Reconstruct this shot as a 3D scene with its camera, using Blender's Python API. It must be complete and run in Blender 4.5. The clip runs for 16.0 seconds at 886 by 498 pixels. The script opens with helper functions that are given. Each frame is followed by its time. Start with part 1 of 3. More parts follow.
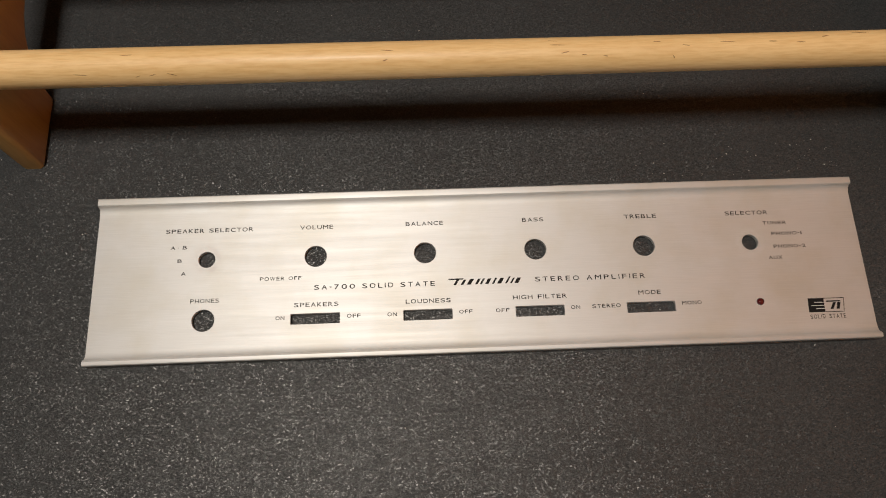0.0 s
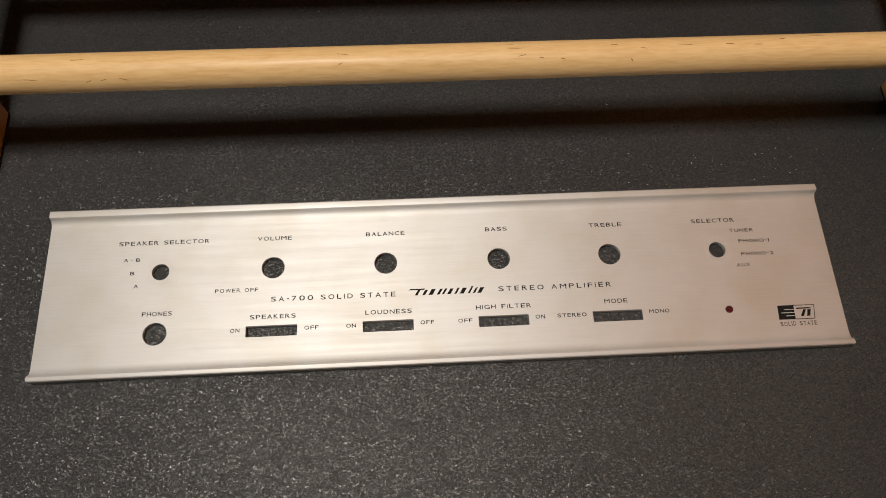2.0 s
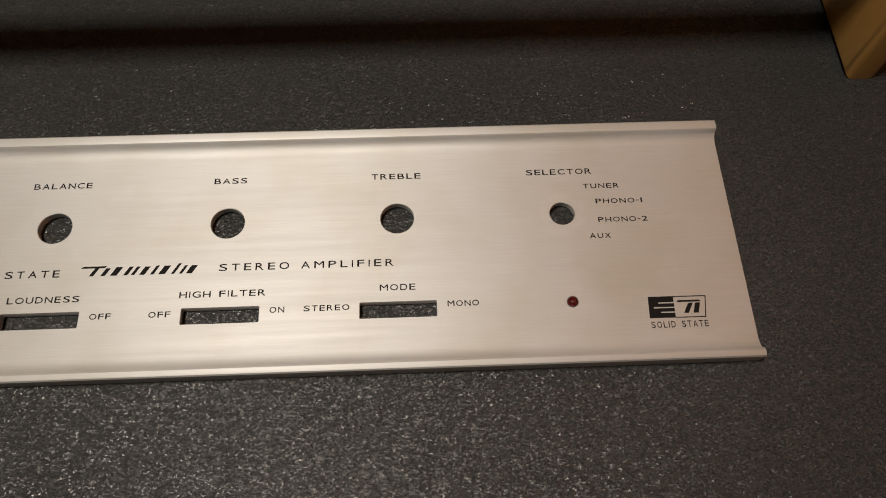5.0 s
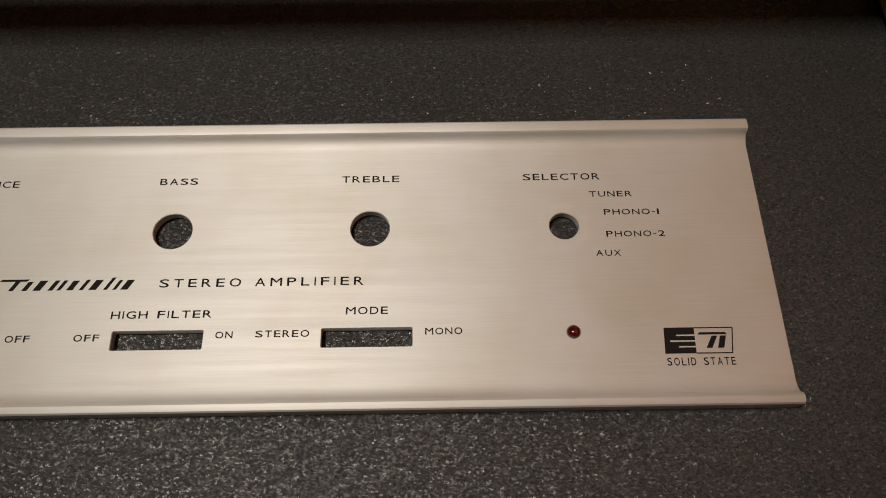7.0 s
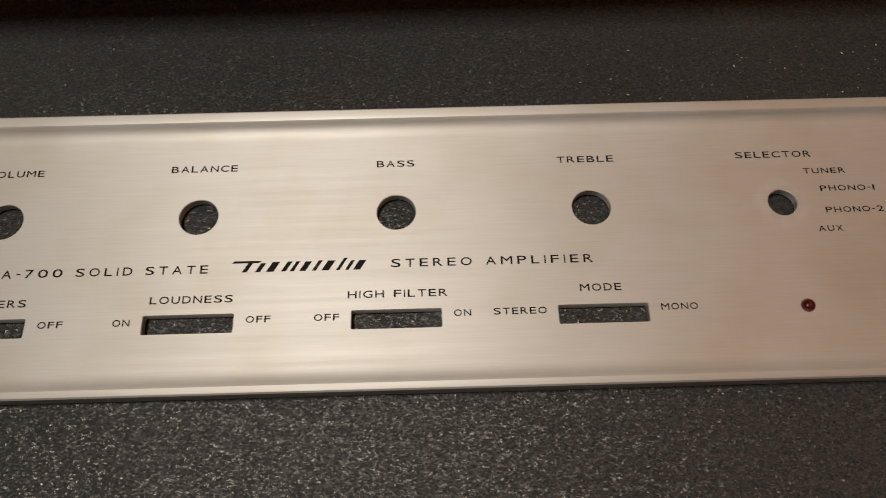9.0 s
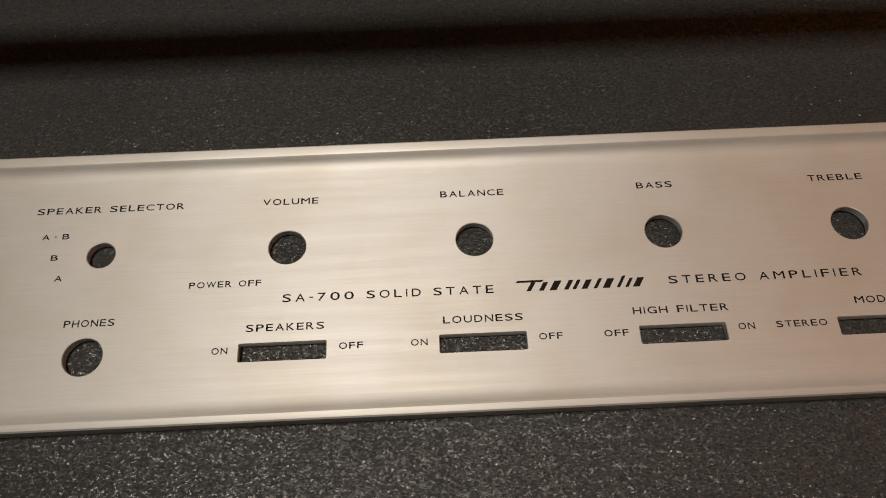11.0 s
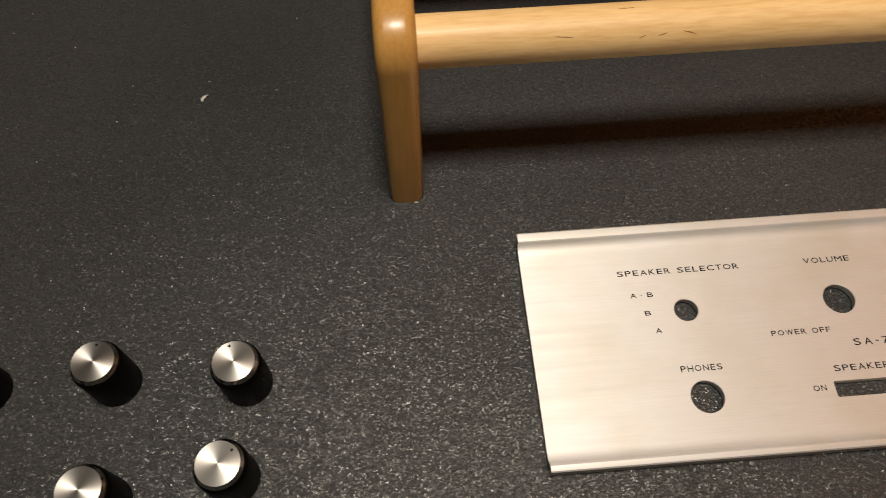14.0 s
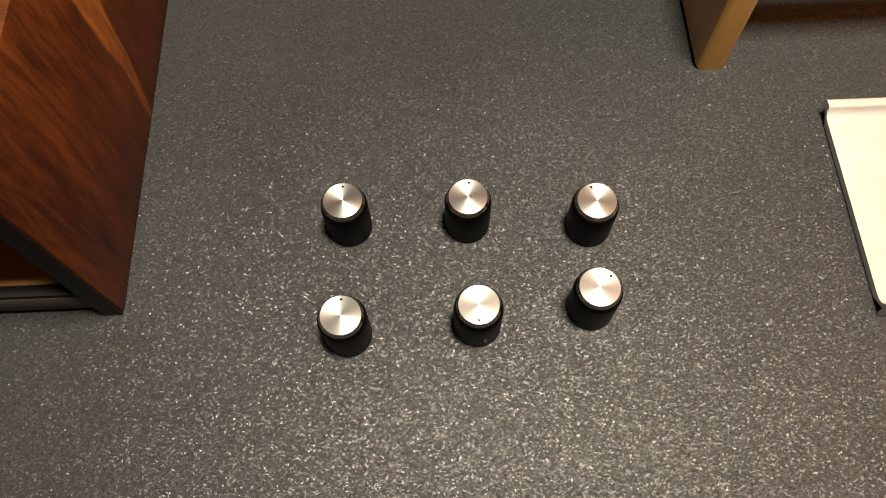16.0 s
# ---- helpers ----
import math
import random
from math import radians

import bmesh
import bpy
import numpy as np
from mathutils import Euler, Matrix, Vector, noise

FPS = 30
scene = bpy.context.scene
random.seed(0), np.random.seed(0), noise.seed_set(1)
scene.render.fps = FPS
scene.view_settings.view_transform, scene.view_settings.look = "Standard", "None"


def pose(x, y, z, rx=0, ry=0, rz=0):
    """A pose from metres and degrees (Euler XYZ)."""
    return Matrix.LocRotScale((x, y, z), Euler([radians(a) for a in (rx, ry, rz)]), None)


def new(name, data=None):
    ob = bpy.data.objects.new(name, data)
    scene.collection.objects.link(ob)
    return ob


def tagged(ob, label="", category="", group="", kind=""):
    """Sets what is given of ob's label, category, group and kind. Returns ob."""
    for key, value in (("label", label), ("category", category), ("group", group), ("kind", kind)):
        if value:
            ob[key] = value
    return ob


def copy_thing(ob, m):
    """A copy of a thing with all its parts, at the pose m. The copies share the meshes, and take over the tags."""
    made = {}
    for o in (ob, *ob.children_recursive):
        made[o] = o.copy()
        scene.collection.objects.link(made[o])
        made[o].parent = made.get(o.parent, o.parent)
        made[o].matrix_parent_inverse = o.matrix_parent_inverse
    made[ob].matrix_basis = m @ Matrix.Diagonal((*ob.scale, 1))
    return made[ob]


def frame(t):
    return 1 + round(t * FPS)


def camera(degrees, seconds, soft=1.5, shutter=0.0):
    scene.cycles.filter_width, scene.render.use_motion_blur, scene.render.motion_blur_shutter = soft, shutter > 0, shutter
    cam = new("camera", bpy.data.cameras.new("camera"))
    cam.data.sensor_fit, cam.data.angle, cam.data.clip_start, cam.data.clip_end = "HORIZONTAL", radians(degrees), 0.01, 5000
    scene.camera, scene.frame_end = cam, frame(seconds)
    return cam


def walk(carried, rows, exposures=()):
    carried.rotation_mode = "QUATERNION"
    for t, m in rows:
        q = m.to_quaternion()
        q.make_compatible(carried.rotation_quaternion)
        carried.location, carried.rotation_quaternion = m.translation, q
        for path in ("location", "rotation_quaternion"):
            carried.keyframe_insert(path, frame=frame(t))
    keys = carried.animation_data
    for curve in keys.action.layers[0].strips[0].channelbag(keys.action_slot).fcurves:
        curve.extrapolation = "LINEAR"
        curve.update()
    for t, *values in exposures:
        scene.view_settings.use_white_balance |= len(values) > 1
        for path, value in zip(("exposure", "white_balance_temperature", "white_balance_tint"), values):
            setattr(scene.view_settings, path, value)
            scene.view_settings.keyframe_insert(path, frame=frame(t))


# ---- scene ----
import functools

cam = camera(61.3, 16.0, soft=1.0, shutter=0.15)
METRES, EYE, TILT, LEAN, TURN = 0.697, 0.0, 0.0, 0.0, -1.7
ROWS = [
    (0.0, 0.0, 0.0, 0.0, 0.73, 17.74, 2.27),
    (0.5, 0.015, 0.002, 0.0088, 0.29, 16.16, 2.06),
    (1.0, 0.0158, 0.0014, 0.0137, 0.12, 16.2, 2.14),
    (1.5, 0.0171, 0.0051, 0.0023, 0.17, 19.15, 2.66),
    (2.0, 0.0179, 0.0202, -0.0225, 0.22, 21.61, 3.03),
    (2.5, 0.0179, 0.0233, -0.0318, 0.42, 22.58, 2.98),
    (3.0, 0.0164, 0.0321, -0.0302, 0.45, 23.33, 2.96),
    (3.5, 0.045, 0.0799, -0.0318, 0.52, 23.94, 2.94),
    (4.0, 0.0907, 0.1215, -0.0228, 0.54, 24.49, 2.91),
    (4.5, 0.1232, 0.161, -0.0187, 0.62, 24.53, 2.72),
    (5.0, 0.1547, 0.1902, 0.0012, 0.98, 24.64, 2.27),
    (7.5, 0.1682, 0.2364, 0.0282, 1.68, 24.32, 0.82),
    (8.0, 0.1358, 0.2402, 0.0283, 1.66, 24.41, 1.01),
    (8.5, 0.116, 0.2353, 0.0283, 1.81, 24.42, 1.29),
    (9.0, 0.0838, 0.2302, 0.02, 1.8, 24.67, 1.59),
    (9.5, 0.046, 0.2281, 0.0203, 1.88, 24.86, 1.81),
    (12.0, -0.0621, 0.2089, 0.0046, 2.36, 28.13, 3.48),
    (12.5, -0.0924, 0.2013, -0.0022, 2.35, 28.64, 4.11),
    (13.0, -0.1381, 0.1831, 0.0039, 2.27, 28.97, 4.67),
    (13.5, -0.2228, 0.1703, 0.0199, 2.15, 28.72, 4.87),
    (14.0, -0.2698, 0.1548, 0.0181, 1.79, 28.9, 4.53),
    (14.5, -0.3359, 0.1405, 0.0177, 1.75, 28.11, 3.76),
    (15.0, -0.3848, 0.1297, 0.0065, 1.83, 27.35, 2.94),
    (15.5, -0.4153, 0.1303, -0.0059, 1.88, 25.71, 2.42),
    (16.0, -0.4183, 0.1423, -0.0196, 2.5, 23.75, 2.15),
]
walk(cam, [(t, pose(-0.0283, -0.0968, 0.336, -90, 0, 0) @ pose(0, 0, EYE, TILT, LEAN, TURN) @ pose(METRES * x, METRES * y, METRES * z, 90 + pitch, roll, yaw)) for t, x, y, z, yaw, pitch, roll in ROWS],
     exposures=[(0.0, 0.32, 6300, 10), (3.0, 0.34, 6350, 10), (5.0, 0.1, 6500, 10), (8.0, -0.03, 6600, 10), (12.5, 0.05, 6600, 10), (13.5, 0.25, 6650, 10), (14.0, 0.62, 6700, 10), (14.5, 1.12, 6700, 10), (15.0, 1.6, 6750, 10), (16.0, 1.68, 7100, 10)])

# ---------------------------------------------------------------- light
world = bpy.data.worlds.new("room_air")
world.use_nodes = True
world.node_tree.nodes["Background"].inputs[0].default_value = (1.0, 0.9, 0.8, 1)
world.node_tree.nodes["Background"].inputs[1].default_value = 0.004
scene.world = world

LAMP = (-0.175, -0.05, 1.20)
lamp_data = bpy.data.lights.new("ceiling_bulb", "AREA")
lamp_data.shape, lamp_data.size, lamp_data.size_y, lamp_data.energy = "RECTANGLE", 0.18, 0.20, 9.0
lamp_data.color = (1.0, 0.895, 0.755)
lamp_ob = new("ceiling_bulb", lamp_data)
lamp_ob.location = LAMP


# ---------------------------------------------------------------- material helpers
def mat(name):
    m = bpy.data.materials.new(name)
    m.use_nodes = True
    nt = m.node_tree
    return m, nt, nt.nodes["Principled BSDF"]


def nd(nt, kind, **kw):
    n = nt.nodes.new(kind)
    for k, v in kw.items():
        n.inputs[k].default_value = v
    return n


def coords(nt, scale=(1, 1, 1), rot=(0, 0, 0)):
    tc = nt.nodes.new("ShaderNodeTexCoord")
    mp = nt.nodes.new("ShaderNodeMapping")
    mp.inputs["Scale"].default_value = scale
    mp.inputs["Rotation"].default_value = rot
    nt.links.new(tc.outputs["Object"], mp.inputs["Vector"])
    return mp.outputs["Vector"]


def noise_tex(nt, vec, scale, detail=4.0, rough=0.55, distortion=0.0):
    n = nd(nt, "ShaderNodeTexNoise", Scale=scale, Detail=detail, Roughness=rough, Distortion=distortion)
    nt.links.new(vec, n.inputs["Vector"])
    return n.outputs["Fac"]


def ramp(nt, fac, stops):
    n = nt.nodes.new("ShaderNodeValToRGB")
    els = n.color_ramp.elements
    while len(els) < len(stops):
        els.new(0.5)
    for e, (p, c) in zip(els, stops):
        e.position = p
        e.color = (*c, 1) if len(c) == 3 else c
    nt.links.new(fac, n.inputs["Fac"])
    return n.outputs["Color"]


def grey(v):
    return (v, v, v)


def mix(nt, fac, a, b, blend="MIX"):
    n = nt.nodes.new("ShaderNodeMix")
    n.data_type, n.blend_type = "RGBA", blend
    for sock, v in ((n.inputs[0], fac), (n.inputs[6], a), (n.inputs[7], b)):
        if isinstance(v, (int, float)):
            sock.default_value = v
        elif isinstance(v, tuple):
            sock.default_value = (*v, 1)
        else:
            nt.links.new(v, sock)
    return n.outputs[2]


def bump(nt, height, strength, distance, bsdf, under=None):
    n = nd(nt, "ShaderNodeBump", Strength=strength, Distance=distance)
    nt.links.new(height, n.inputs["Height"])
    if under is not None:
        nt.links.new(under, n.inputs["Normal"])
    nt.links.new(n.outputs["Normal"], bsdf.inputs["Normal"])
    return n.outputs["Normal"]


def mathn(nt, op, a, b=0.0):
    n = nt.nodes.new("ShaderNodeMath")
    n.operation = op
    for sock, v in zip(n.inputs, (a, b)):
        if isinstance(v, (int, float)):
            sock.default_value = v
        else:
            nt.links.new(v, sock)
    return n.outputs[0]


# ---------------------------------------------------------------- materials
HOLES = [(-127.9, 3.95), (-77.7, 5.2), (-26.9, 5.2), (24.8, 5.2), (76.1, 5.2), (126.7, 3.95)]


def make_mat_sheet():
    m, nt, b = mat("black_foam_sheet")
    v = coords(nt)
    vs = coords(nt, (0.70, 1.0, 1.0), (0, 0, 0.12))
    fine = noise_tex(nt, vs, 2600, 3, 0.65)
    mid = noise_tex(nt, vs, 900, 3, 0.6)
    big = noise_tex(nt, v, 9, 3, 0.5)
    # flat flakes of about a millimetre, each of its own shade and tilt
    vor = nd(nt, "ShaderNodeTexVoronoi", Scale=2200.0, Randomness=1.0)
    nt.links.new(vs, vor.inputs["Vector"])
    shade = nt.nodes.new("ShaderNodeSeparateColor")
    nt.links.new(vor.outputs["Color"], shade.inputs[0])
    flake = mathn(nt, "ADD", mathn(nt, "MULTIPLY", shade.outputs[2], 0.18), mathn(nt, "MULTIPLY", fine, 0.82))
    col = ramp(nt, flake, [(0.30, (0.013, 0.0141, 0.0152)), (0.48, (0.0320, 0.0345, 0.0370)), (0.62, (0.047, 0.0500, 0.0530)), (0.76, (0.072, 0.0755, 0.079))])
    tone = ramp(nt, big, [(0.3, grey(0.85)), (0.7, grey(1.12))])
    nt.links.new(mix(nt, 1.0, col, tone, "MULTIPLY"), b.inputs["Base Color"])
    tilt = nt.nodes.new("ShaderNodeVectorMath")
    tilt.operation = "MULTIPLY_ADD"
    nt.links.new(vor.outputs["Color"], tilt.inputs[0])
    tilt.inputs[1].default_value = (0.36, 0.36, 0.0)
    tilt.inputs[2].default_value = (-0.18, -0.18, 1.0)
    unit = nt.nodes.new("ShaderNodeVectorMath")
    unit.operation = "NORMALIZE"
    nt.links.new(tilt.outputs[0], unit.inputs[0])
    bump(nt, mix(nt, 0.5, fine, mid), 0.6, 0.0004, b, unit.outputs[0])
    # a third of the flakes are glossy, the rest dull
    gloss = mathn(nt, "ADD", mathn(nt, "MULTIPLY", shade.outputs[2], 0.45), mathn(nt, "MULTIPLY", mid, 0.55))
    nt.links.new(ramp(nt, gloss, [(0.40, grey(0.56)), (0.64, grey(0.21))]), b.inputs["Roughness"])
    nt.links.new(ramp(nt, gloss, [(0.34, grey(0.18)), (0.52, grey(0.36)), (0.72, grey(0.60))]), b.inputs["Specular IOR Level"])
    return m


def make_brushed():
    m, nt, b = mat("brushed_aluminium")
    v = coords(nt)
    hair = noise_tex(nt, coords(nt, (60, 3000, 300)), 1.0, 4, 0.65)
    band = noise_tex(nt, coords(nt, (14, 420, 60)), 1.0, 3, 0.6)
    stain = noise_tex(nt, v, 34, 4, 0.55)
    col = ramp(nt, hair, [(0.20, (0.69, 0.695, 0.70)), (0.80, (0.78, 0.785, 0.79))])
    col = mix(nt, 1.0, col, ramp(nt, stain, [(0.30, (0.93, 0.91, 0.86)), (0.56, grey(1.0))]), "MULTIPLY")
    # dull rings rubbed round the two selector bushings
    geo = nt.nodes.new("ShaderNodeSeparateXYZ")
    nt.links.new(v, geo.inputs[0])
    total = None
    for hx, r0 in ((HOLES[0][0], 5.6), (HOLES[5][0], 5.8)):
        dx = mathn(nt, "SUBTRACT", geo.outputs[0], hx / 1000)
        dy = mathn(nt, "SUBTRACT", geo.outputs[1], 0.0081)
        d = mathn(nt, "SQRT", mathn(nt, "ADD", mathn(nt, "MULTIPLY", dx, dx), mathn(nt, "MULTIPLY", dy, dy)))
        ring = mathn(nt, "SUBTRACT", 1.0, mathn(nt, "DIVIDE", mathn(nt, "ABSOLUTE", mathn(nt, "SUBTRACT", d, r0 / 1000)), 0.0020))
        ring = mathn(nt, "MAXIMUM", ring, 0.0)
        total = ring if total is None else mathn(nt, "ADD", total, ring)
    patch = ramp(nt, noise_tex(nt, v, 420, 3, 0.6), [(0.38, grey(0.0)), (0.62, grey(1.0))])
    worn = mathn(nt, "MULTIPLY", total, patch)
    col = mix(nt, mathn(nt, "MULTIPLY", worn, 0.55), col, (0.83, 0.81, 0.81))
    nt.links.new(col, b.inputs["Base Color"])
    b.inputs["Metallic"].default_value = 0.72
    b.inputs["Specular IOR Level"].default_value = 0.2
    rough = ramp(nt, band, [(0.3, grey(0.57)), (0.7, grey(0.63))])
    nt.links.new(mix(nt, worn, rough, grey(0.75)), b.inputs["Roughness"])
    b.inputs["Anisotropic"].default_value = 0.6
    tan = nt.nodes.new("ShaderNodeTangent")
    tan.direction_type, tan.uv_map = "UV_MAP", "brush"
    nt.links.new(tan.outputs[0], b.inputs["Tangent"])
    bump(nt, hair, 0.16, 0.00008, b)
    return m


def make_spun():
    m, nt, b = mat("spun_aluminium")
    b.inputs["Base Color"].default_value = (0.80, 0.79, 0.77, 1)
    b.inputs["Metallic"].default_value = 1.0
    b.inputs["Roughness"].default_value = 0.47
    b.inputs["Anisotropic"].default_value = 0.80
    b.inputs["Anisotropic Rotation"].default_value = 0.25
    tan = nt.nodes.new("ShaderNodeTangent")
    tan.direction_type, tan.axis = "RADIAL", "Z"
    nt.links.new(tan.outputs[0], b.inputs["Tangent"])
    v = coords(nt)
    sep = nt.nodes.new("ShaderNodeSeparateXYZ")
    nt.links.new(v, sep.inputs[0])
    d = mathn(nt, "SQRT", mathn(nt, "ADD", mathn(nt, "MULTIPLY", sep.outputs[0], sep.outputs[0]), mathn(nt, "MULTIPLY", sep.outputs[1], sep.outputs[1])))
    n = nd(nt, "ShaderNodeTexNoise", Scale=1.0, Detail=4.0, Roughness=0.7)
    comb = nt.nodes.new("ShaderNodeCombineXYZ")
    nt.links.new(mathn(nt, "MULTIPLY", d, 9000.0), comb.inputs[0])
    nt.links.new(comb.outputs[0], n.inputs["Vector"])
    nt.links.new(ramp(nt, n.outputs["Fac"], [(0.3, (0.50, 0.505, 0.49)), (0.7, (0.62, 0.625, 0.61))]), b.inputs["Base Color"])
    return m


def make_wood(name, light, mid, dark, along, rough=0.32, coat=0.25, ring=26.0, pore=0.35):
    """along: scale of the grain on x, y, z (small along the grain)."""
    m, nt, b = mat(name)
    v = coords(nt, along)
    warp = noise_tex(nt, v, ring * 0.35, 3, 0.5, 0.6)
    grain = noise_tex(nt, v, ring, 5, 0.62, 1.4)
    fibre = noise_tex(nt, coords(nt, tuple(a * 1.0 for a in along)), ring * 14, 3, 0.6)
    col = ramp(nt, grain, [(0.28, dark), (0.46, mid), (0.68, light)])
    col = mix(nt, 0.45, col, ramp(nt, warp, [(0.3, mid), (0.7, light)]))
    col = mix(nt, pore, col, ramp(nt, fibre, [(0.32, dark), (0.58, light)]))
    nt.links.new(col, b.inputs["Base Color"])
    b.inputs["Roughness"].default_value = rough
    b.inputs["Coat Weight"].default_value = coat
    b.inputs["Coat Roughness"].default_value = 0.2
    bump(nt, fibre, 0.12, 0.00015, b)
    return m


def make_walnut():
    m, nt, b = mat("walnut_veneer")
    v = coords(nt, (0.35, 1.0, 0.35))
    swirl = noise_tex(nt, v, 26, 5, 0.6, 1.6)
    fig = noise_tex(nt, coords(nt, (0.4, 2.0, 0.4)), 60, 6, 0.65, 2.6)
    fibre = noise_tex(nt, coords(nt, (0.10, 1.0, 0.10)), 700, 4, 0.7)
    col = ramp(nt, swirl, [(0.30, (0.028, 0.0076, 0.0024)), (0.46, (0.090, 0.0235, 0.0055)), (0.60, (0.150, 0.041, 0.008)), (0.76, (0.21, 0.064, 0.013))])
    col = mix(nt, 0.4, col, ramp(nt, fig, [(0.36, (0.018, 0.005, 0.0022)), (0.64, (0.145, 0.040, 0.011))]))
    # one pale sapwood streak across the side and the lid
    sep = nt.nodes.new("ShaderNodeSeparateXYZ")
    tc = nt.nodes.new("ShaderNodeTexCoord")
    nt.links.new(tc.outputs["Object"], sep.inputs[0])
    wob = mathn(nt, "MULTIPLY", mathn(nt, "SUBTRACT", noise_tex(nt, coords(nt, (1, 1, 1)), 22, 3, 0.5), 0.5), 0.012)
    mid = mathn(nt, "ADD", mathn(nt, "MULTIPLY", sep.outputs[2], 0.11), 0.0465)
    off = mathn(nt, "ABSOLUTE", mathn(nt, "SUBTRACT", mathn(nt, "ADD", sep.outputs[1], wob), mid))
    half = mathn(nt, "ADD", mathn(nt, "MULTIPLY", sep.outputs[2], 0.085), 0.0012)
    streak = nt.nodes.new("ShaderNodeMapRange")
    streak.inputs["From Min"].default_value, streak.inputs["From Max"].default_value = 1.15, 0.85
    nt.links.new(mathn(nt, "DIVIDE", off, half), streak.inputs["Value"])
    col = mix(nt, mathn(nt, "MULTIPLY", streak.outputs[0], 0.8), col, ramp(nt, fig, [(0.3, (0.26, 0.088, 0.019)), (0.7, (0.40, 0.145, 0.034))]))
    col = mix(nt, 0.8, col, ramp(nt, fibre, [(0.34, grey(0.5)), (0.58, grey(1.12))]), "MULTIPLY")
    nt.links.new(col, b.inputs["Base Color"])
    b.inputs["Roughness"].default_value = 0.45
    b.inputs["Specular IOR Level"].default_value = 0.16
    b.inputs["Coat Weight"].default_value = 0.0
    b.inputs["Coat Roughness"].default_value = 0.22
    bump(nt, fibre, 0.15, 0.00012, b)
    return m


def make_plain(name, col, rough, metal=0.0, grain=700.0, depth=0.00006, vary=0.15, spec=0.5):
    m, nt, b = mat(name)
    v = coords(nt)
    n = noise_tex(nt, v, grain, 3, 0.6)
    w = noise_tex(nt, v, grain * 0.05, 3, 0.6)
    lo, hi = tuple(c * (1 - vary) for c in col), tuple(min(1.0, c * (1 + vary)) for c in col)
    nt.links.new(mix(nt, 0.5, ramp(nt, n, [(0.3, lo), (0.7, hi)]), ramp(nt, w, [(0.3, lo), (0.7, hi)])), b.inputs["Base Color"])
    b.inputs["Roughness"].default_value = rough
    b.inputs["Metallic"].default_value = metal
    b.inputs["Specular IOR Level"].default_value = spec
    bump(nt, n, 0.3, depth, b)
    return m


M_SHEET = make_mat_sheet()
M_ALU = make_brushed()
M_SPUN = make_spun()
M_DOWEL = make_wood("birch_dowel", (0.85, 0.615, 0.31), (0.78, 0.525, 0.235), (0.60, 0.355, 0.13), (0.10, 1, 1), 0.50, 0.06, 75, 0.4)
M_BOARD = make_wood("lacquered_beech", (0.56, 0.315, 0.090), (0.47, 0.25, 0.066), (0.34, 0.165, 0.040), (1, 1, 0.09), 0.36, 0.22, 60, 0.25)
M_ENDGRAIN = make_wood("end_grain", (0.20, 0.115, 0.05), (0.15, 0.085, 0.038), (0.09, 0.05, 0.024), (1, 1, 1), 0.6, 0.0, 300, 0.3)
M_WALNUT = make_walnut()
# lighter walnut for the lid: the lamplight on top is put into the colour
M_LID = make_wood("walnut_lid_lit", (0.62, 0.25, 0.072), (0.46, 0.165, 0.044), (0.17, 0.05, 0.014), (0.12, 1, 1), 0.4, 0.1, 70, 0.35)
M_PLY = make_wood("plywood", (0.46, 0.205, 0.050), (0.37, 0.155, 0.037), (0.22, 0.088, 0.021), (1, 0.08, 1), 0.5, 0.0, 60, 0.3)
M_GREYEDGE = make_plain("grey_board_edge", (0.06, 0.055, 0.05), 0.7, 0, 500)
M_DARKEDGE = make_plain("dark_stain", (0.007, 0.0035, 0.0025), 0.5, 0, 300, 0.0001, 0.4, 0.2)
M_BLACK = make_plain("black_paint_and_shade", (0.008, 0.006, 0.005), 0.5, 0, 600, spec=0.2)
M_KNOB = make_plain("black_plastic", (0.0020, 0.0019, 0.0018), 0.45, 0, 900, 0.00003, spec=0.05)
M_RIM = make_plain("polished_rim", (0.55, 0.54, 0.52), 0.24, 1.0, 2500, 0.00001, 0.08)
M_INK = make_plain("black_ink", (0.012, 0.011, 0.011), 0.6, 0, 2500, 0.00001, spec=0.12)
M_SILVER = make_plain("silver_print", (0.55, 0.54, 0.52), 0.5, 0, 2500, 0.00001)
M_FLECK = make_plain("bark_fleck", (0.30, 0.16, 0.06), 0.6, 0, 2500, 0.00002, 0.35)
M_DUST = make_plain("pale_dust", (0.62, 0.60, 0.56), 0.8, 0, 1500)
# wall tones are set low to keep bounced light out of the shadows
M_WALL = make_plain("dim_wall_paint", (0.10, 0.094, 0.085), 0.85, 0, 120, 0.0004, 0.06)
# saturated orange for the unseen reflector that warms the plate
M_WARM = make_plain("warm_reflector", (0.98, 0.33, 0.07), 0.6, 0, 120, 0.0004, 0.1)
M_DARKWALL = make_plain("dark_wall_paint", (0.06, 0.052, 0.045), 0.85, 0, 120, 0.0004, 0.1)
M_CEIL = make_plain("ceiling_paint", (0.40, 0.385, 0.365), 0.9, 0, 120, 0.0004, 0.05)
M_FIX = make_plain("white_lamp_shade", (0.75, 0.73, 0.70), 0.5, 0, 200, 0.0001, 0.04)
m, nt, b = mat("red_lens")
b.inputs["Base Color"].default_value = (0.20, 0.006, 0.008, 1)
b.inputs["Roughness"].default_value = 0.10
b.inputs["Coat Weight"].default_value = 0.6
nt.links.new(ramp(nt, noise_tex(nt, coords(nt), 900, 2), [(0.3, (0.06, 0.003, 0.004)), (0.7, (0.10, 0.006, 0.008))]), b.inputs["Base Color"])
M_RED = m


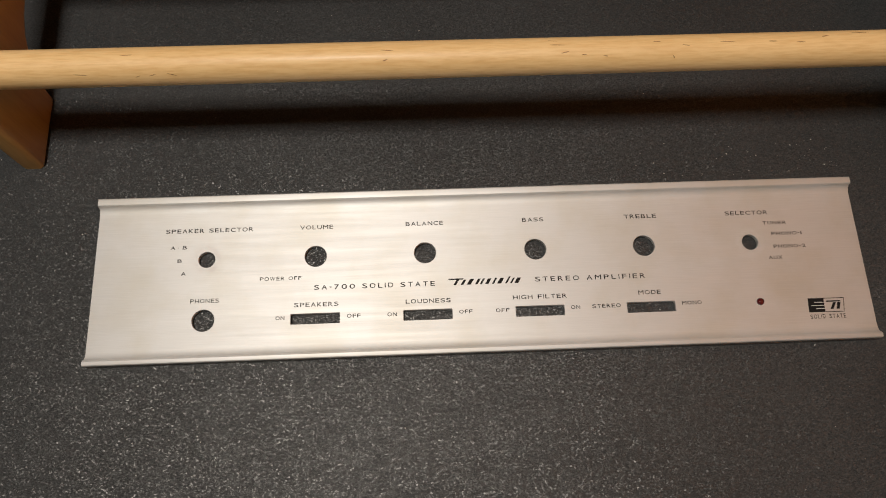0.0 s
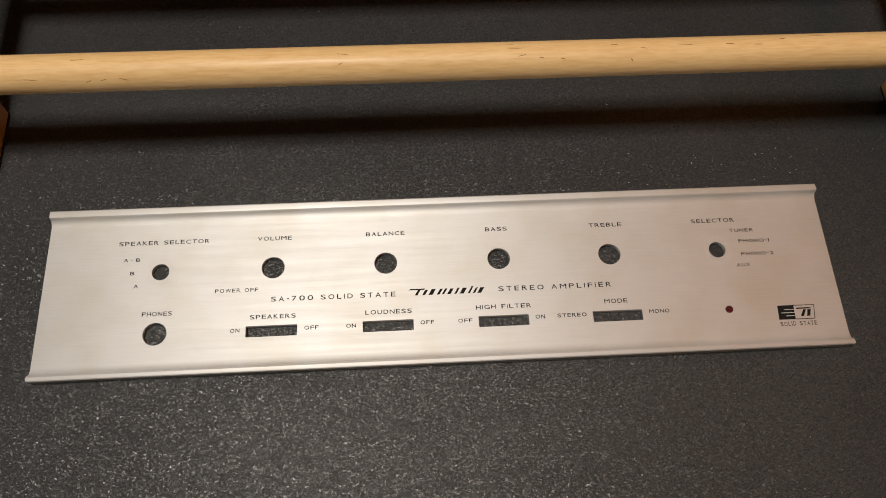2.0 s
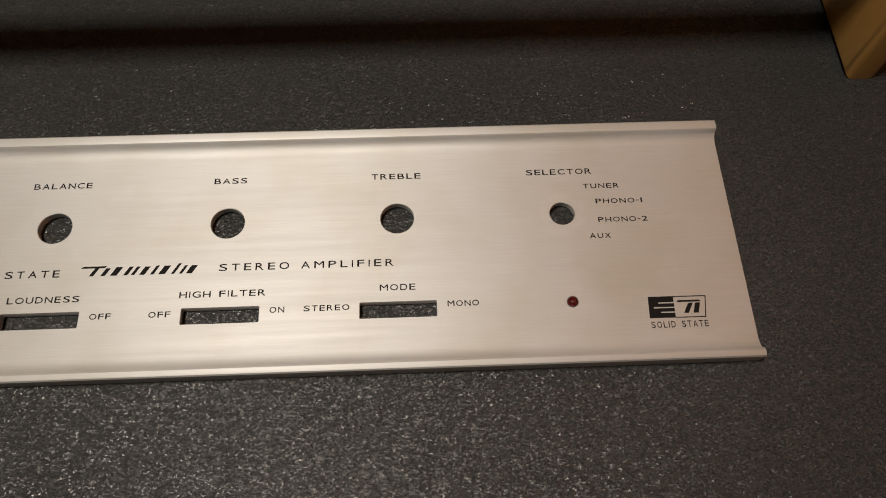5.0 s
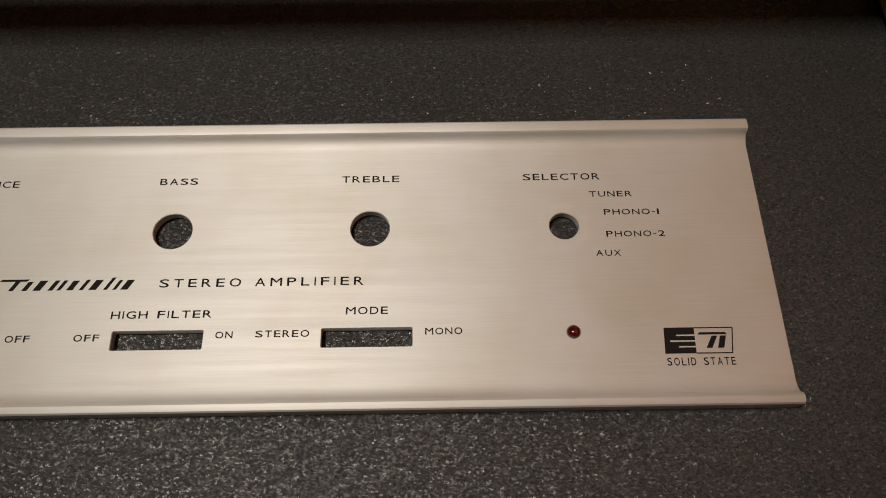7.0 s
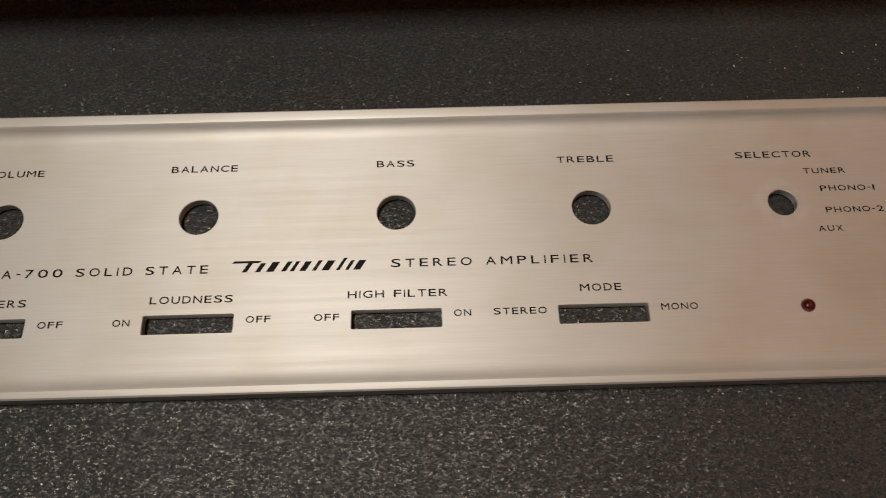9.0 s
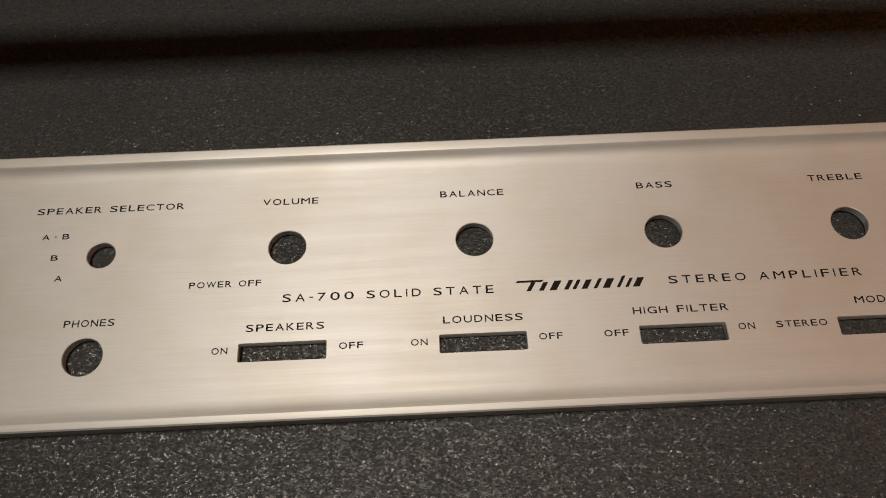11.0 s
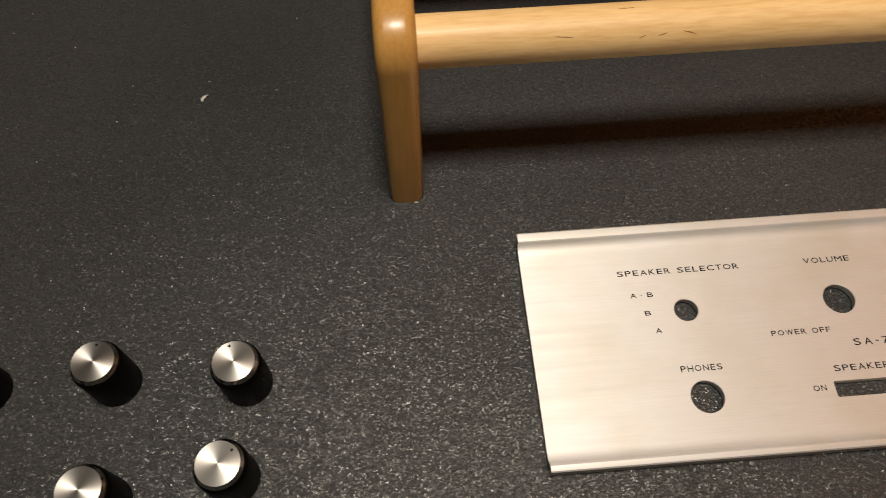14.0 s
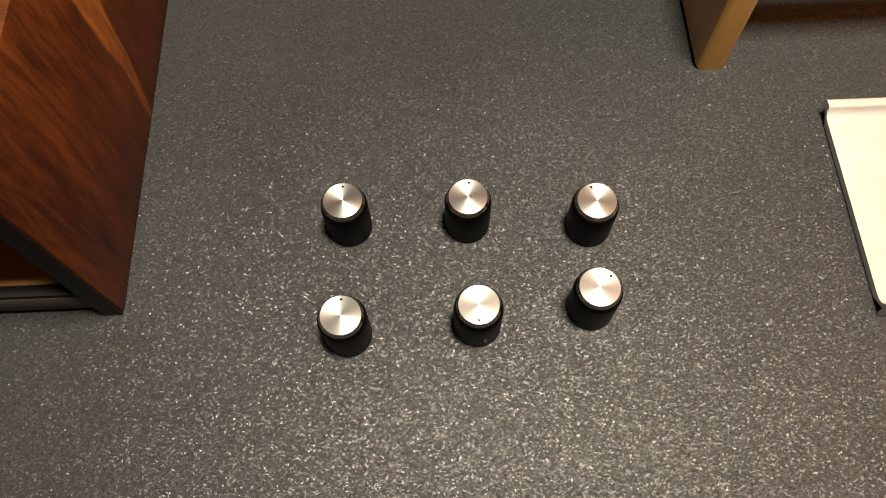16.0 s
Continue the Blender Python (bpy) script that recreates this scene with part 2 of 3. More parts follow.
# ---------------------------------------------------------------- mesh helpers
def part(name, bm, material, parent=None, label="", smooth=None):
    me = bpy.data.meshes.new(name)
    bm.normal_update()
    bm.to_mesh(me)
    bm.free()
    if smooth is not None:
        me.polygons.foreach_set("use_smooth", [True] * len(me.polygons))
        me.set_sharp_from_angle(angle=radians(smooth))
    me.materials.append(material)
    ob = new(name, me)
    if parent is not None:
        ob.parent = parent
    if label:
        ob["label"] = label
    return ob


def box(x0, x1, y0, y1, z0, z1, bevel=0.0, seg=2):
    bm = bmesh.new()
    vs = [bm.verts.new((x, y, z)) for z in (z0, z1) for y in (y0, y1) for x in (x0, x1)]
    for f in ((0, 2, 3, 1), (4, 5, 7, 6), (0, 1, 5, 4), (2, 6, 7, 3), (0, 4, 6, 2), (1, 3, 7, 5)):
        bm.faces.new([vs[i] for i in f])
    if bevel:
        bmesh.ops.bevel(bm, geom=bm.edges[:], offset=bevel, segments=seg, profile=0.5, affect="EDGES", clamp_overlap=True)
    return bm


def lathe(profile, n=64):
    """A solid of revolution round z from (radius, z) pairs, closed at both ends."""
    bm = bmesh.new()
    rings = []
    for r, z in profile:
        if r < 1e-7:
            rings.append([bm.verts.new((0, 0, z))])
        else:
            rings.append([bm.verts.new((r * math.cos(2 * math.pi * i / n), r * math.sin(2 * math.pi * i / n), z)) for i in range(n)])
    for a, c in zip(rings, rings[1:]):
        for i in range(n):
            j = (i + 1) % n
            if len(a) == 1 and len(c) > 1:
                bm.faces.new((a[0], c[j], c[i]))
            elif len(c) == 1 and len(a) > 1:
                bm.faces.new((a[i], a[j], c[0]))
            elif len(a) > 1:
                bm.faces.new((a[i], a[j], c[j], c[i]))
    bmesh.ops.recalc_face_normals(bm, faces=bm.faces[:])
    return bm


def empty(name, place=(0, 0, 0)):
    e = new(name)
    e.location = place
    e.empty_display_size = 0.02
    return e


# ---------------------------------------------------------------- setting
X0, X1, Y0, Y1, TOP = -1.25, 0.43, -1.2, 1.3, 1.55
floor = tagged(part("floor", box(X0, X1, Y0, Y1, -0.02, 0), M_SHEET), "black speckled foam sheet covering the whole work surface", "floor sheet", kind="structure")
# the walls are unseen, added to enclose the sheet and absorb stray light
tagged(part("wall_north", box(X0, X1, Y1, Y1 + 0.1, -0.02, TOP), M_DARKWALL), "unseen dark brown wall, added and kept dark to limit bounced light", "wall", kind="structure")
tagged(part("wall_south", box(X0, X1, Y0 - 0.1, Y0, -0.02, TOP), M_DARKWALL), "unseen dark brown wall, added and kept dark to limit bounced light", "wall", kind="structure")
tagged(part("wall_west", box(X0 - 0.1, X0, Y0, Y1, -0.02, TOP), M_WALL), "unseen dull grey-brown wall, added and darkened to limit bounced light", "wall", kind="structure")
tagged(part("wall_east", box(X1, X1 + 0.1, Y0, Y1, -0.02, TOP), M_DARKWALL), "unseen dark brown wall, added and kept dark to limit bounced light", "wall", kind="structure")
# unseen reflector, added to put a warm reflection on the plate's east end
tagged(part("reflector_panel", box(X1 - 0.012, X1 - 0.0005, -0.35, 1.15, 0.26, 1.45, 0.003), M_WARM), "unseen warm orange-brown panel added on the dark wall to tint the faceplate", "wall panel", kind="structure")
tagged(part("ceiling", box(X0 - 0.1, X1 + 0.1, Y0 - 0.1, Y1 + 0.1, TOP, TOP + 0.1), M_CEIL), "plain off-white ceiling", "ceiling", kind="structure")
fixture = empty("ceiling_lamp", (LAMP[0], LAMP[1], TOP))
tagged(fixture, "small white square lamp hung under the ceiling on a stem", "ceiling lamp")
DROP = TOP - LAMP[2]
part("stem", lathe([(0, -DROP + 0.038), (0.006, -DROP + 0.038), (0.006, -0.012), (0, -0.012)], 24), M_FIX, fixture, smooth=40)
part("housing", box(-0.095, 0.095, -0.095, 0.095, -DROP + 0.004, -DROP + 0.04, 0.004), M_FIX, fixture, smooth=40)
part("rose", lathe([(0, -0.0125), (0.045, -0.0125), (0.05, -0.008), (0.05, -0.0005), (0, -0.0005)], 40), M_FIX, fixture, smooth=40)


# ---------------------------------------------------------------- faceplate
FACE, UNDER, WEST, EAST = 0.0032, 0.0006, -0.1790, 0.1786
YF0, YF1 = -0.0331, 0.0311
plate_root = empty("amplifier_faceplate")
tagged(plate_root, "brushed aluminium amplifier faceplate with empty holes on black sheet", "faceplate")


def circle_loop(cx, cy, r, n=56):
    return [(cx + r * math.cos(2 * math.pi * i / n), cy + r * math.sin(2 * math.pi * i / n)) for i in range(n)]


def slot_loop(cx, cy, w, h, r=0.0004):
    pts = []
    for sx, sy, a in ((1, 1, 0), (-1, 1, 90), (-1, -1, 180), (1, -1, 270)):
        for k in range(4):
            ang = radians(a + 30 * k)
            pts.append((cx + sx * (w / 2 - r) + r * math.cos(ang), cy + sy * (h / 2 - r) + r * math.sin(ang)))
    return pts


SLOTS = [-77.6, -26.5, 24.8, 76.0]


def faceplate():
    from mathutils.geometry import delaunay_2d_cdt
    loops = [[(WEST, YF0), (EAST, YF0), (EAST, YF1), (WEST, YF1)]]
    loops += [circle_loop(x / 1000, 0.0081, r / 1000) for x, r in HOLES]
    loops.append(circle_loop(-0.1281, -0.0206, 0.0052))
    loops += [slot_loop(x / 1000, -0.0214, 0.0225, 0.0050) for x in SLOTS]
    loops.append(circle_loop(0.1267, -0.0208, 0.0018, 32))
    pts, edges, starts = [], [], []
    for lp in loops:
        s = len(pts)
        starts.append((s, len(lp)))
        pts += [Vector(p) for p in lp]
        edges += [(s + i, s + (i + 1) % len(lp)) for i in range(len(lp))]
    vs, es, fs, ov, oe, of = delaunay_2d_cdt(pts, edges, [], 0, 1e-7)

    def inside(p, lp):
        hit = False
        for (x1, y1), (x2, y2) in zip(lp, lp[1:] + lp[:1]):
            if (y1 > p[1]) != (y2 > p[1]) and p[0] < (x2 - x1) * (p[1] - y1) / (y2 - y1) + x1:
                hit = not hit
        return hit
    bm = bmesh.new()
    tv = [bm.verts.new((v.x, v.y, FACE)) for v in vs]
    bv = [bm.verts.new((v.x, v.y, UNDER)) for v in vs]
    for f in fs:
        c = sum((vs[i] for i in f), Vector((0, 0))) / len(f)
        if any(inside(c, lp) for lp in loops[1:]):
            continue
        bm.faces.new([tv[i] for i in f])
        bm.faces.new([bv[i] for i in reversed(f)])
    for s, n in starts[1:]:
        mid = sum((pts[s + i] for i in range(n)), Vector((0, 0))) / n
        rim = []
        for i in range(n):
            d = pts[s + i] - mid
            q = mid + d * (1 - 0.00018 / d.length)
            rim.append(bm.verts.new((q.x, q.y, FACE - 0.00018)))
        for i in range(n):
            j = (i + 1) % n
            a, c = s + i, s + j
            bm.faces.new((tv[c], tv[a], rim[i], rim[j]))
            bm.faces.new((rim[j], rim[i], bv[a], bv[c]))
    # end walls of the flat
    bm.faces.new((tv[0], tv[3], bv[3], bv[0]))
    bm.faces.new((tv[1], bv[1], bv[2], tv[2]))
    # flanges: a hollow sweep up to a narrow ridge, then down to the sheet
    def flange(prof):
        left = [bm.verts.new((WEST, y, z)) for y, z in prof]
        right = [bm.verts.new((EAST, y, z)) for y, z in prof]
        k = len(prof)
        for i in range(k):
            j = (i + 1) % k
            if j == 0:
                continue
            bm.faces.new((left[i], left[j], right[j], right[i]))
        bm.faces.new(left)
        bm.faces.new(right)
    def sweep(y0, dy, dz, n=7):
        return [(y0 + dy * math.sin(math.pi / 2 * i / n), FACE + dz * (1 - math.cos(math.pi / 2 * i / n))) for i in range(n + 1)]
    back = sweep(YF1, 0.0038, 0.0026) + [(YF1 + 0.0039, 0.0063), (YF1 + 0.0042, 0.0067), (YF1 + 0.0048, 0.0069), (YF1 + 0.0070, 0.0067), (YF1 + 0.0075, 0.0063), (YF1 + 0.0077, 0.0002), (YF1 + 0.0061, 0.0002), (YF1 + 0.0055, 0.0040), (YF1, UNDER)]
    front = sweep(YF0, -0.0040, 0.0024) + [(YF0 - 0.0044, 0.0060), (YF0 - 0.0049, 0.0063), (YF0 - 0.0057, 0.0063), (YF0 - 0.0064, 0.0060), (YF0 - 0.0067, 0.0054), (YF0 - 0.0064, 0.0004), (YF0 - 0.0053, 0.0004), (YF0 - 0.0050, 0.0036), (YF0, UNDER)]
    flange(back)
    flange(front)
    bmesh.ops.remove_doubles(bm, verts=bm.verts[:], dist=1e-6)
    bmesh.ops.recalc_face_normals(bm, faces=bm.faces[:])
    uv = bm.loops.layers.uv.new("brush")
    for f in bm.faces:
        for lp in f.loops:
            lp[uv].uv = (lp.vert.co.y * 10 + lp.vert.co.z * 10, lp.vert.co.x * 10)
    return bm


plate = part("plate", faceplate(), M_ALU, plate_root, smooth=28)

INK_Z = FACE + 0.00004


# widths of an extended gothic capital, against its height
WIDTHS = {"A": 1.25, "B": 1.12, "C": 1.25, "D": 1.2, "E": 1.02, "F": 1.0, "G": 1.28, "H": 1.18, "I": 0.16, "K": 1.15, "L": 1.0, "M": 1.4, "N": 1.22, "O": 1.36, "P": 1.1, "R": 1.14,
          "S": 1.14, "T": 1.12, "U": 1.18, "V": 1.25, "W": 1.7, "X": 1.15, "0": 1.28, "7": 1.08, "1": 0.3, "2": 1.1, "-": 0.5, "+": 0.9}


@functools.lru_cache(None)
def glyph(ch):
    """The faces of one capital of the built-in font, in a unit square."""
    cu = bpy.data.curves.new("glyph", "FONT")
    cu.body, cu.size, cu.resolution_u = ch, 1.0, 4
    tmp = new("tmp_text", cu)
    bpy.context.view_layer.update()
    me = bpy.data.meshes.new_from_object(tmp.evaluated_get(bpy.context.evaluated_depsgraph_get()))
    bpy.data.objects.remove(tmp)
    bpy.data.curves.remove(cu)
    xs, ys = [v.co.x for v in me.vertices], [v.co.y for v in me.vertices]
    w, h = max(xs) - min(xs), max(ys) - min(ys)
    pts = [((v.co.x - min(xs)) / w, (v.co.y - min(ys)) / h) for v in me.vertices]
    faces = [tuple(p.vertices) for p in me.polygons]
    bpy.data.meshes.remove(me)
    return pts, faces


def lettering(text, x0, x1, y, cap, gap=0.36, narrow=1.0):
    cells, at = [], 0.0
    for ch in text:
        if ch == " ":
            at += 0.8 + gap * 0.5
            continue
        w = WIDTHS[ch] * (narrow if ch != "I" else 1.0)
        cells.append((ch, at, w))
        at += w + gap
    k = (x1 - x0) / (at - gap)
    bm = bmesh.new()
    for ch, left, w in cells:
        pts, faces = glyph(ch)
        low, tall = {"-": (0.42, 0.13), "+": (0.2, 0.5)}.get(ch, (0.0, 1.0))
        for n, (dx, dy) in enumerate(((-0.014, 0.0), (0.014, 0.0), (0.0, 0.03), (0.0, -0.03))):
            vs = [bm.verts.new(((x0 + k * (left + w * u) + dx) / 1000, (y + cap * (low + tall * v - 0.5) + dy) / 1000, INK_Z + n * 0.000006)) for u, v in pts]
            for f in faces:
                bm.faces.new([vs[i] for i in f])
    return part("lettering", bm, M_INK, plate_root)


for row in (
        ("SPEAKER SELECTOR", -147.6, -107.0, 22.4, 1.9), ("VOLUME", -85.1, -69.7, 22.4, 1.9), ("BALANCE", -35.6, -17.9, 22.6, 1.9),
        ("BASS", 19.6, 29.7, 22.8, 1.9), ("TREBLE", 68.3, 83.6, 22.8, 1.9), ("SELECTOR", 116.8, 137.4, 22.8, 1.9),
        ("TUNER", 134.2, 145.5, 17.4, 1.6), ("PHONO-1", 137.5, 152.0, 12.0, 1.6), ("PHONO-2", 137.5, 152.7, 5.6, 1.6), ("AUX", 134.3, 140.6, 0.2, 1.6),
        ("A", -144.8, -142.8, 14.3, 1.6), ("+", -141.5, -140.8, 14.3, 0.7), ("B", -139.3, -137.4, 14.3, 1.6), ("B", -141.3, -139.4, 7.9, 1.6), ("A", -139.2, -137.2, 1.7, 1.6),
        ("PHONES", -134.3, -121.3, -11.5, 1.9), ("POWER OFF", -103.1, -84.1, -2.1, 1.7),
        ("SA-700 SOLID STATE", -78.2, -22.9, -6.9, 2.2), ("STEREO AMPLIFIER", 23.5, 74.8, -6.5, 2.2),
        ("SPEAKERS", -87.2, -67.1, -14.9, 1.9), ("LOUDNESS", -36.5, -15.9, -15.0, 1.9), ("HIGH FILTER", 12.7, 37.5, -14.8, 1.9), ("MODE", 70.7, 81.1, -14.5, 1.9),
        ("ON", -95.5, -91.5, -20.7, 1.7), ("OFF", -63.2, -57.1, -20.7, 1.7), ("ON", -44.9, -40.7, -20.7, 1.7), ("OFF", -12.2, -6.2, -20.6, 1.7),
        ("OFF", 4.5, 10.7, -20.6, 1.7), ("ON", 39.0, 43.2, -20.3, 1.7), ("STEREO", 48.8, 61.9, -20.2, 1.7), ("MONO", 90.3, 99.4, -20.1, 1.7),
        ("SOLID STATE", 148.6, 165.1, -28.7, 1.9)):
    lettering(*row, gap=0.62 if "STEREO A" in row[0] or "SA-" in row[0] else 0.36, narrow=0.7 if row[1] == 148.6 else 1.0)


def flat_shapes(polys, z=INK_Z):
    bm = bmesh.new()
    for poly in polys:
        bm.faces.new([bm.verts.new((x / 1000, y / 1000, z)) for x, y in poly])
    return bm


def slanted(x, y, w, h, lean=0.55):
    return [(x, y), (x + w, y), (x + w + lean * h, y + h), (x + lean * h, y + h)]


# maker's wordmark and badge, as plain slanted shapes
mark = [[(-17.0, -5.5), (-16.3, -4.9), (-9.4, -4.9), (-10.0, -5.5)]]
for bx, wdt, high in ((-14.3, 1.2, 2.5), (-11.0, 1.3, 2.4), (-8.2, 1.9, 2.7), (-4.4, 1.2, 2.7), (-2.2, 1.0, 2.7), (0.2, 1.6, 2.6), (3.4, 1.0, 2.8), (5.8, 1.9, 2.7), (9.5, 0.9, 3.3), (11.8, 0.9, 2.6), (13.8, 1.8, 2.6)):
    mark.append(slanted(bx, -8.0, wdt, high, 0.6))
for poly in mark:
    part("wordmark_stroke", flat_shapes([poly]), M_INK, plate_root)
badge = [[(148.4, -26.7), (156.0, -26.7), (156.2, -20.1), (148.8, -20.1)], [(156.2, -20.4), (165.7, -20.4), (165.8, -20.1), (156.2, -20.1)], [(156.0, -26.8), (164.9, -26.8), (164.9, -26.5), (156.0, -26.5)],
         [(164.6, -26.5), (164.9, -26.5), (165.8, -20.4), (165.5, -20.4)]]
badge += [[(156.9, -22.0), (157.4, -21.4), (163.6, -21.4), (164.2, -22.0)], slanted(158.6, -25.4, 1.4, 3.1, 0.55), slanted(161.4, -25.4, 1.5, 3.1, 0.3)]
part("badge", flat_shapes(badge), M_INK, plate_root, "black and silver rectangular badge")
for y0, x0 in ((-22.3, 151.6), (-23.75, 150.0), (-25.2, 152.0)):
    part("badge_stripe", flat_shapes([[(x0, y0), (156.1, y0), (156.1, y0 + 0.35), (x0, y0 + 0.35)]], INK_Z + 0.00004), M_SILVER, plate_root, "thin silver stripe")
lens = part("indicator_lens", lathe([(0, 0.0012), (0.00172, 0.0012), (0.00172, 0.0034), (0.0015, 0.0040), (0.0009, 0.00445), (0, 0.0046)], 32), M_RED, plate_root, "small dark red indicator lens", smooth=50)
lens.location = (0.1267, -0.0208, 0)


# ---------------------------------------------------------------- rack with dowel
rack = empty("wooden_rack", (0, 0, 0))
tagged(rack, "lacquered light wood rack with arched side boards and round rails", "rack")


def side_board(xa, xb):
    prof = [(58, 0), (58, 65)]
    for k in range(1, 7):
        a = radians(180 - 15 * k)
        prof.append((71 + 13 * math.cos(a), 65 + 13 * math.sin(a)))
    for k in range(0, 7):
        a = radians(90 - 15 * k)
        prof.append((229 + 13 * math.cos(a), 65 + 13 * math.sin(a)))
    prof += [(242, 0), (204, 0)]
    arch = [(96.5, 0), (97, 7), (98.5, 14), (101.5, 20.5), (106, 26.5), (112, 31), (120, 34), (130, 35.5), (150, 36)]
    prof += [(300 - y, z) for y, z in arch[1:-1]] + list(reversed(arch))
    bm = bmesh.new()
    f = bm.faces.new([bm.verts.new((xa, y / 1000, z / 1000)) for y, z in prof])
    ext = bmesh.ops.extrude_face_region(bm, geom=[f])
    bmesh.ops.translate(bm, verts=[v for v in ext["geom"] if isinstance(v, bmesh.types.BMVert)], vec=(xb - xa, 0, 0))
    rim = [e for e in bm.edges if abs(e.verts[0].co.x - e.verts[1].co.x) < 1e-6]
    bmesh.ops.bevel(bm, geom=rim, offset=0.0032, segments=4, profile=0.5, affect="EDGES", clamp_overlap=True)
    bmesh.ops.recalc_face_normals(bm, faces=bm.faces[:])
    return bm


part("side_board", side_board(-0.2206, -0.2087), M_BOARD, rack, smooth=40)
part("side_board", side_board(0.2292, 0.2412), M_BOARD, rack, smooth=40)
RAIL_Y, RAIL_Z, RAIL_R = 0.0767, 0.0582, 0.00766


def rail_mesh(x0, x1, r, grow=0.0):
    bm = lathe([(0, x0), (r + grow, x0), (r + grow * 0.6, x0 + (x1 - x0) / 3), (r, x0 + (x1 - x0) * 2 / 3), (r, x1), (0, x1)], 64)
    bmesh.ops.rotate(bm, verts=bm.verts[:], cent=(0, 0, 0), matrix=Matrix.Rotation(radians(90), 3, "Y"))
    return bm


rail = part("rail", rail_mesh(-0.2203, 0.2409, RAIL_R, 0.0004), M_DOWEL, rack, "pale birch dowel rail with small bark flecks", smooth=40)
rail.location = (0, RAIL_Y, RAIL_Z)
# two unseen rails, added to darken the sheet behind the front rail
for ry in (0.150, 0.2233):
    part("rail", rail_mesh(-0.2203, 0.2409, RAIL_R), M_DOWEL, rack, "unseen birch dowel rail added to shade the sheet behind", smooth=40).location = (0, ry, RAIL_Z)


def flecks():
    """Thin bark flecks set into the rail: x, angle round the rail, length and width in mm and degrees."""
    bm = bmesh.new()
    marks = [(-147, 86, 5.2, .5), (-166, 142, 5.8, .35), (-143, 151, 2.1, .5), (-137, 148, 2.8, .5), (-129, 147, 4.1, .5), (-40, 91, 5.3, .45), (-41, 121, 1.9, .6), (31, 86, 6.4, .5), (34, 111, 3.4, .5),
             (42, 119, 2, .5), (29, 68, 4, .4), (51, 124, 2, .6), (73, 82, 3.1, .8), (85, 97, 3.1, .4), (80, 133, 1, 1.1), (103, 89, 6.8, .5), (122, 91, 3.7, .8), (134, 96, 3.8, .5), (145, 76, 3.3, .9), (160, 63, 7.4, .5)]
    rng = random.Random(8)
    for x, a, ln, w in marks:
        tilt = rng.uniform(-6, 10)
        r = RAIL_R + 0.00004 + 0.0004 * min(1.0, max(0.0, (0.087 - x / 1000) / 0.307))
        top, low = [], []
        for i in range(7):
            u = i / 6 - 0.5
            hw = w * 0.32 * (1 - (2 * u) ** 2) ** 0.5 * rng.uniform(0.6, 1.1) + 0.03
            ang = a + u * tilt
            for side, lst in ((1, top), (-1, low)):
                g = radians(ang + side * math.degrees(hw / 1000 / r))
                lst.append(bm.verts.new(((x + u * ln) / 1000, r * math.cos(g), r * math.sin(g))))
        for i in range(6):
            bm.faces.new((low[i], low[i + 1], top[i + 1], top[i]))
    return bm


flk = part("bark_fleck", flecks(), M_FLECK, rail, "small brown bark flecks")
flk["kind"] = "stuff"
for xe in (-0.2207, 0.2413):
    for ry in (RAIL_Y, 0.150, 0.2233):
        e = part("rail_end", rail_mesh(xe - 0.0002, xe + 0.0002, RAIL_R * 0.97), M_ENDGRAIN, rack, "dark end grain of the rail", smooth=40)
        e.location = (0, ry, RAIL_Z)


# ---------------------------------------------------------------- knobs
def knob():
    root = empty("control_knob")
    body = [(0, 0.0), (0.0073, 0.0), (0.0075, 0.0004), (0.0075, 0.0155), (0.0074, 0.0166), (0.0069, 0.0176), (0.0066, 0.0178), (0, 0.0178)]
    part("body", lathe(body, 72), M_KNOB, root, smooth=30)
    part("rim", lathe([(0, 0.0176), (0.0068, 0.0176), (0.00685, 0.0181), (0.0067, 0.0184), (0.0066, 0.0185), (0.0062, 0.0193), (0.00612, 0.01942), (0, 0.01942)], 72), M_RIM, root, "polished aluminium rim", smooth=25)
    part("cap", lathe([(0, 0.0194), (0.0061, 0.0194), (0.0061, 0.01948), (0.006, 0.0195), (0.003, 0.0195), (0, 0.0195)], 72), M_SPUN, root, "spun aluminium cap", smooth=25)
    dot = part("index_dot", lathe([(0, 0.01949), (0.00042, 0.01949), (0.00042, 0.01956), (0, 0.01956)], 20), M_BLACK, root, "small dark index dot")
    dot.location = (0.0049, 0, 0)
    return root


first = None
KNOBS = [(-347.2, -0.6, 90), (-307.7, -1.0, 84), (-267.4, -4.2, 106), (-347.2, -38.6, 88), (-306.3, -37.0, -92), (-270.0, -33.0, 42)]
for kx, ky, turn in KNOBS:
    m = pose(kx / 1000, ky / 1000, 0, 0, 0, turn)
    if first is None:
        first = knob()
        tagged(first, "black plastic control knob with spun aluminium cap, standing on the sheet", "knob", "loose control knobs")
        first.matrix_basis = m
    else:
        copy_thing(first, m)


# ---------------------------------------------------------------- cabinet
cab = empty("amplifier_cabinet", (-0.60, 0.08, 0))
tagged(cab, "empty open-fronted walnut veneer amplifier cabinet on the black sheet", "cabinet")
CX0, CX1, CY0, CY1, CZ = -0.800, -0.420, -0.028, 0.205, 0.0865


def cab_part(name, bm, material, label="", smooth=40):
    ob = part(name, bm, material, cab, label, smooth)
    ob.matrix_parent_inverse = Matrix.Translation(cab.location).inverted()
    return ob


